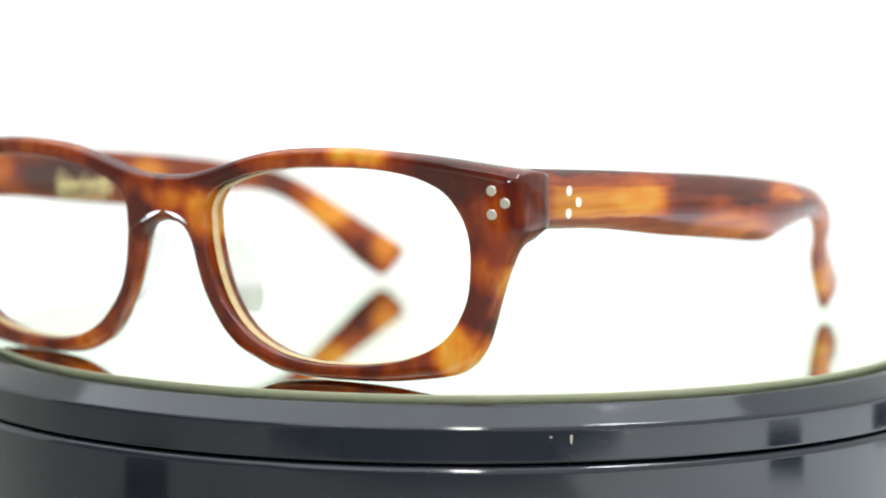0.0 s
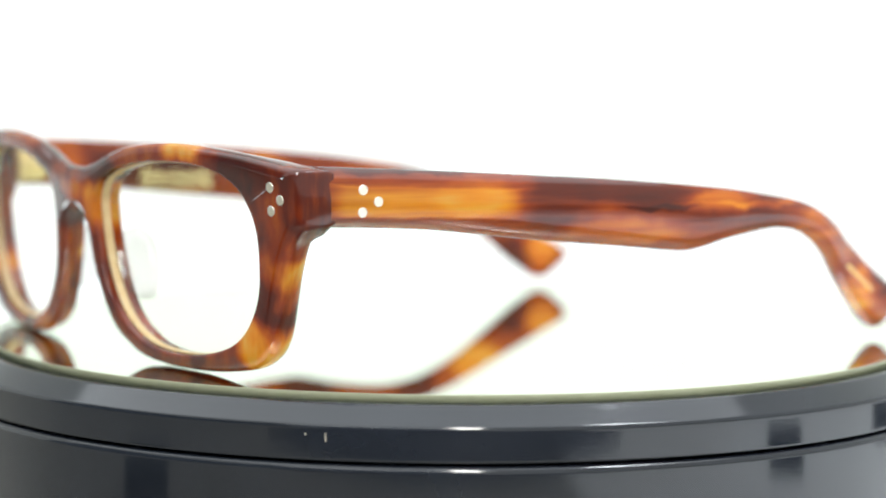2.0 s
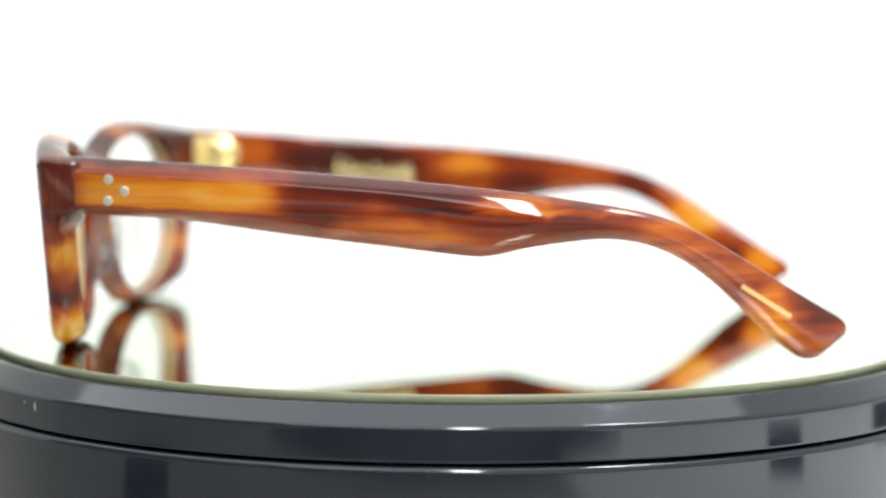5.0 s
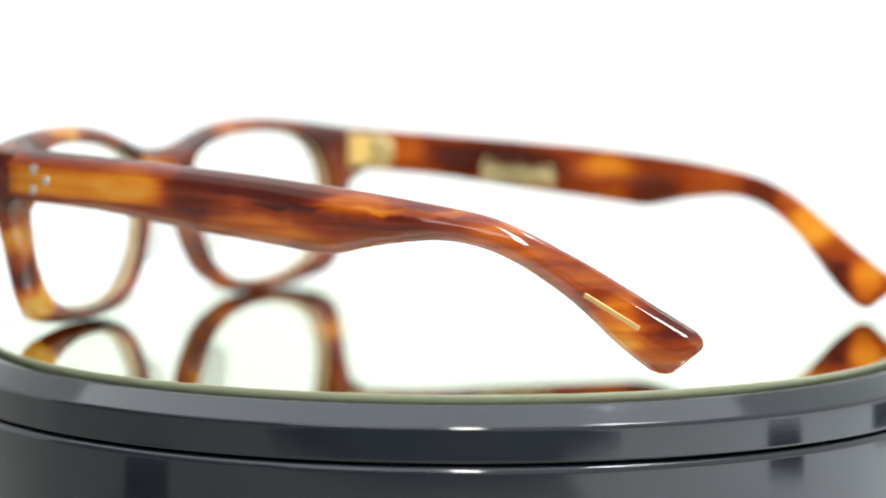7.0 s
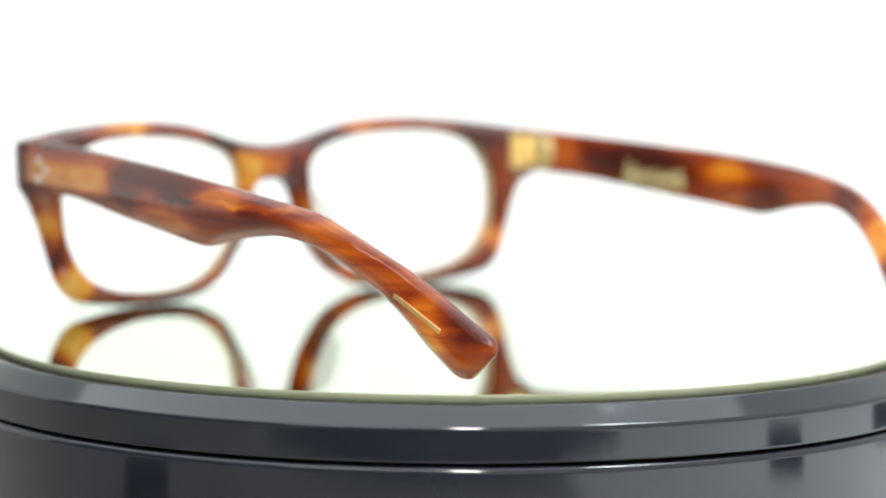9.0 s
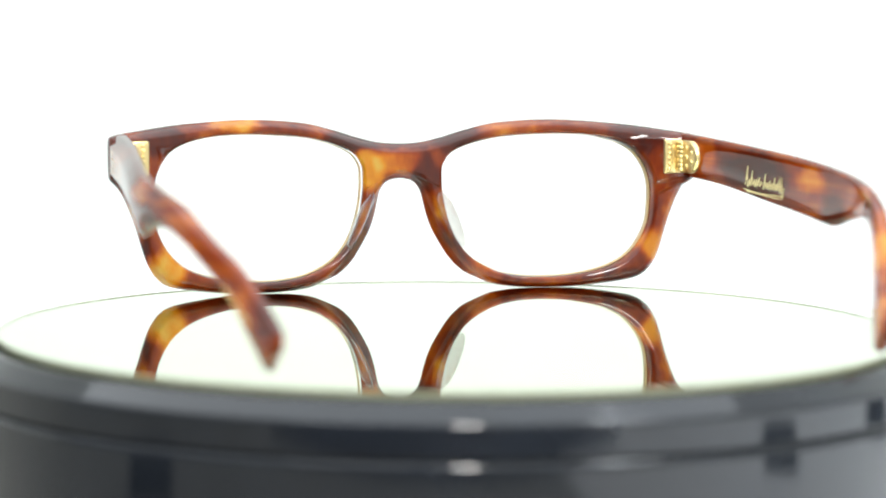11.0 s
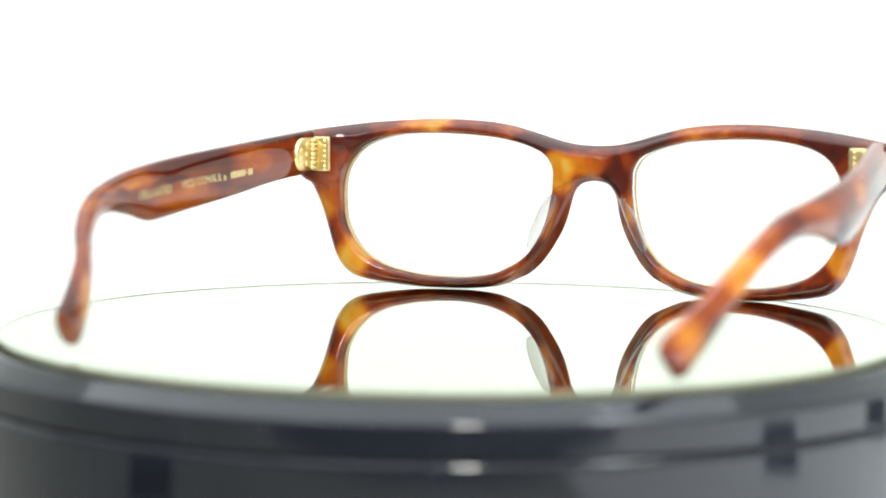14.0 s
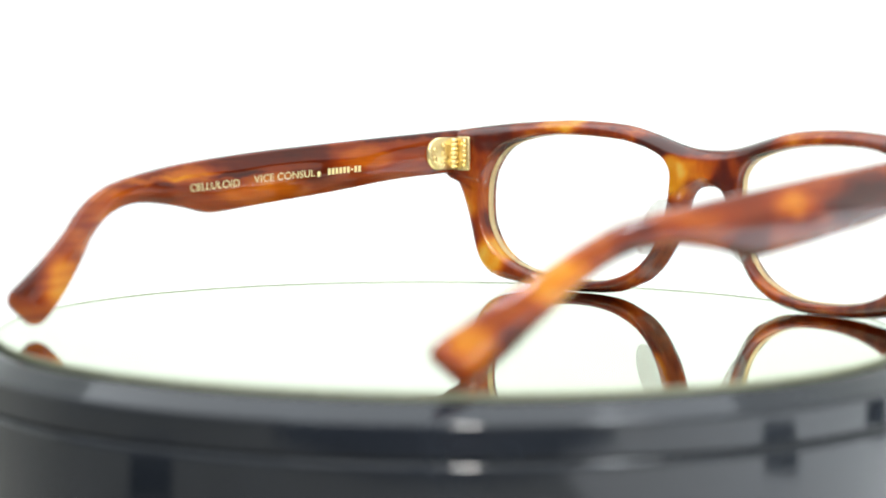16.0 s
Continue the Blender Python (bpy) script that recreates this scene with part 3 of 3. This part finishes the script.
def lettering(temple, words, y0, z0, height, length, slope):
    """Gilt stamped words on the inner face of the temple."""
    data = bpy.data.curves.new("words", "FONT")
    data.body, data.size, data.extrude = words, 1.0, 0.0
    ob = bpy.data.objects.new("words", data)
    scene.collection.objects.link(ob)
    me = bpy.data.meshes.new_from_object(ob.evaluated_get(bpy.context.evaluated_depsgraph_get()))
    bpy.data.objects.remove(ob)
    bpy.data.curves.remove(data)
    bm = bmesh.new()
    bm.from_mesh(me)
    bpy.data.meshes.remove(me)
    xs = [v.co.x for v in bm.verts]
    k = length / (max(xs) - min(xs))
    h = height / 0.72
    for v in bm.verts:
        u, w = (v.co.x - min(xs)) * k, v.co.y * h
        v.co = inner_point(-1, y0 + u, z0 + w + slope * u, 0.2)
    bmesh.ops.recalc_face_normals(bm, faces=bm.faces[:])
    part("gilt_word", bm, GILT, temple, "small gilt capital letters", False)


def bars(temple, side, marks, name, label):
    for y, z, dy, dz, lean in marks:
        bm = bmesh.new()
        q = [bm.verts.new(inner_point(side, y + a * dy / 2 + b * lean, z + b * dz / 2, 0.22)) for a, b in ((-1, -1), (1, -1), (1, 1), (-1, 1))]
        bm.faces.new(q)
        part(name, bm, GILT, temple, label, False)


def scrawl(peaks, y0, z0, pitch, slope):
    """An unreadable looping hand: slanted up and down strokes of uneven height."""
    pts = []
    for k, (hi, lo) in enumerate(peaks):
        y, z = y0 - pitch * k, z0 - slope * pitch * k
        pts += [(y, z + lo), (y - 0.62 * pitch - 0.10 * hi, z + hi), (y - 0.80 * pitch, z + 0.55 * hi)]
    return [tuple(p) for p in spline(pts, 6)]


def flourish(temple):
    """A gilt stamped scrawl in two runs over a doubled underline."""
    strokes = [scrawl([(4.3, 0.0), (1.3, -0.4), (3.4, 0.0), (1.5, 0.2), (1.7, 0.0), (2.2, 0.1), (1.4, 0.2)], -33.4, 28.6, 1.15, 0.05),
               scrawl([(3.2, -0.3), (1.4, 0.2), (1.9, 0.1), (1.5, 0.0), (2.8, 0.2), (1.6, 0.1), (3.0, 0.3), (3.3, -0.2), (1.0, -1.6)], -42.0, 28.2, 1.15, 0.05),
               [(-32.6 - 0.5 * k, 27.6 - 0.03 * k - 0.25 * math.sin(k * 0.12)) for k in range(38)],
               [(-34.0 - 0.5 * k, 27.1 - 0.03 * k) for k in range(33)]]
    for line in strokes:
        bm = bmesh.new()
        prev = None
        for i, (y, z) in enumerate(line):
            y1, z1 = line[min(i + 1, len(line) - 1)]
            y0, z0 = line[max(i - 1, 0)]
            t = np.array((y1 - y0, z1 - z0)) / max(1e-6, math.hypot(y1 - y0, z1 - z0))
            w = 0.13 + 0.07 * abs(t[1])
            pair = [bm.verts.new(inner_point(1, y - k * w * t[1], z + k * w * t[0], 0.22)) for k in (-1, 1)]
            if prev:
                bm.faces.new((prev[0], pair[0], pair[1], prev[1]))
            prev = pair
        part("gilt_mark", bm, GILT, temple, "gilt stamped flourish", False)


def build_glasses():
    glasses = tagged(new("spectacles"), "tortoiseshell celluloid spectacles standing open on the mirror", "spectacles")
    front = build_front(glasses)
    temples = {}
    for side, mat in ((-1, TEMPLE_L_MAT), (1, TEMPLE_R_MAT)):
        build_lens(glasses, side)
        temples[side] = t = build_temple(glasses, side, mat, "tortoiseshell temple with a bevelled outer face")
        build_rivets(glasses, t, front, side)
        build_hinge(glasses, front, t, side)
        build_pad(glasses, side)
        if side < 0:
            bm = bmesh.new()
            ends = [turned(side, (-side * (skin_x(y, z) - (bow(y) if side > 0 else 0.0) + 0.03), y, z)) for y, z in ((-122.6, 16.5), (-132.0, 10.7))]
            d = ends[1] - ends[0]
            block(bm, (ends[0] + ends[1]) / 2, (0.25, d.length, 0.9), 0.1, d.to_track_quat("Y", "Z").to_matrix().to_4x4())
            part("core_wire", bm, BRASS, t, "brass core wire showing at the tip")
    lettering(temples[-1], "CELLULOID", -82.0, 27.2, 1.75, 14.5, 0.045)
    lettering(temples[-1], "VICE CONSUL", -63.4, 28.5, 1.75, 17.8, 0.05)
    bars(temples[-1], -1, [(-44.4, 29.9, 0.9, 1.2, 0.0)] + [(-41.3 + 1.15 * k, 30.4 + 0.05 * k, 0.8, 1.5 if k != 6 else 0.4, 0.0) for k in range(9)],
         "gilt_mark", "small gilt size marks")
    flourish(temples[1])
    return glasses


GLASSES = build_glasses()


# ---------------------------------------------------------------- what turns
def steps(turns):
    """The platter's angle every quarter second."""
    t, a = zip(*turns)
    return [(float(u), float(np.interp(u, t, a))) for u in np.arange(0, 16.01, 0.25)]


def motions():
    turns = [(0, 246.4), (0.5, 240.55), (1, 234.65), (1.5, 228.78), (2, 222.88), (2.5, 216.9), (3, 210.92), (3.5, 204.89),
             (6, 174.73), (6.5, 168.85), (7, 162.94), (7.5, 156.96), (8, 151.0), (10.5, 121.55), (11, 115.68), (11.5, 109.68),
             (12, 103.7), (12.5, 97.85), (13, 92.15), (13.5, 86.5), (14, 80.85), (14.5, 75.1), (15, 69.25), (15.5, 63.37),
             (16, 57.48)]
    near, far = pose(0, -0.083, 0.025), pose(0, 0.068, 0.012)
    walk(FOCUS, [(0.0, near), (10.3, near), (11.0, far), (16.0, far)])
    walk(PLATTER, [(t, pose(0, 0, 0, 0, 0, a)) for t, a in steps(turns)])
    seat = pose(0.06402, -0.01975, 0, 0, 0.08, -98.2) @ pose(0.0006, -0.0003, 0, 0, 0, -1.75)
    walk(GLASSES, [(t, pose(0, 0, 0, 0, 0, a) @ seat) for t, a in steps(turns)])


motions()
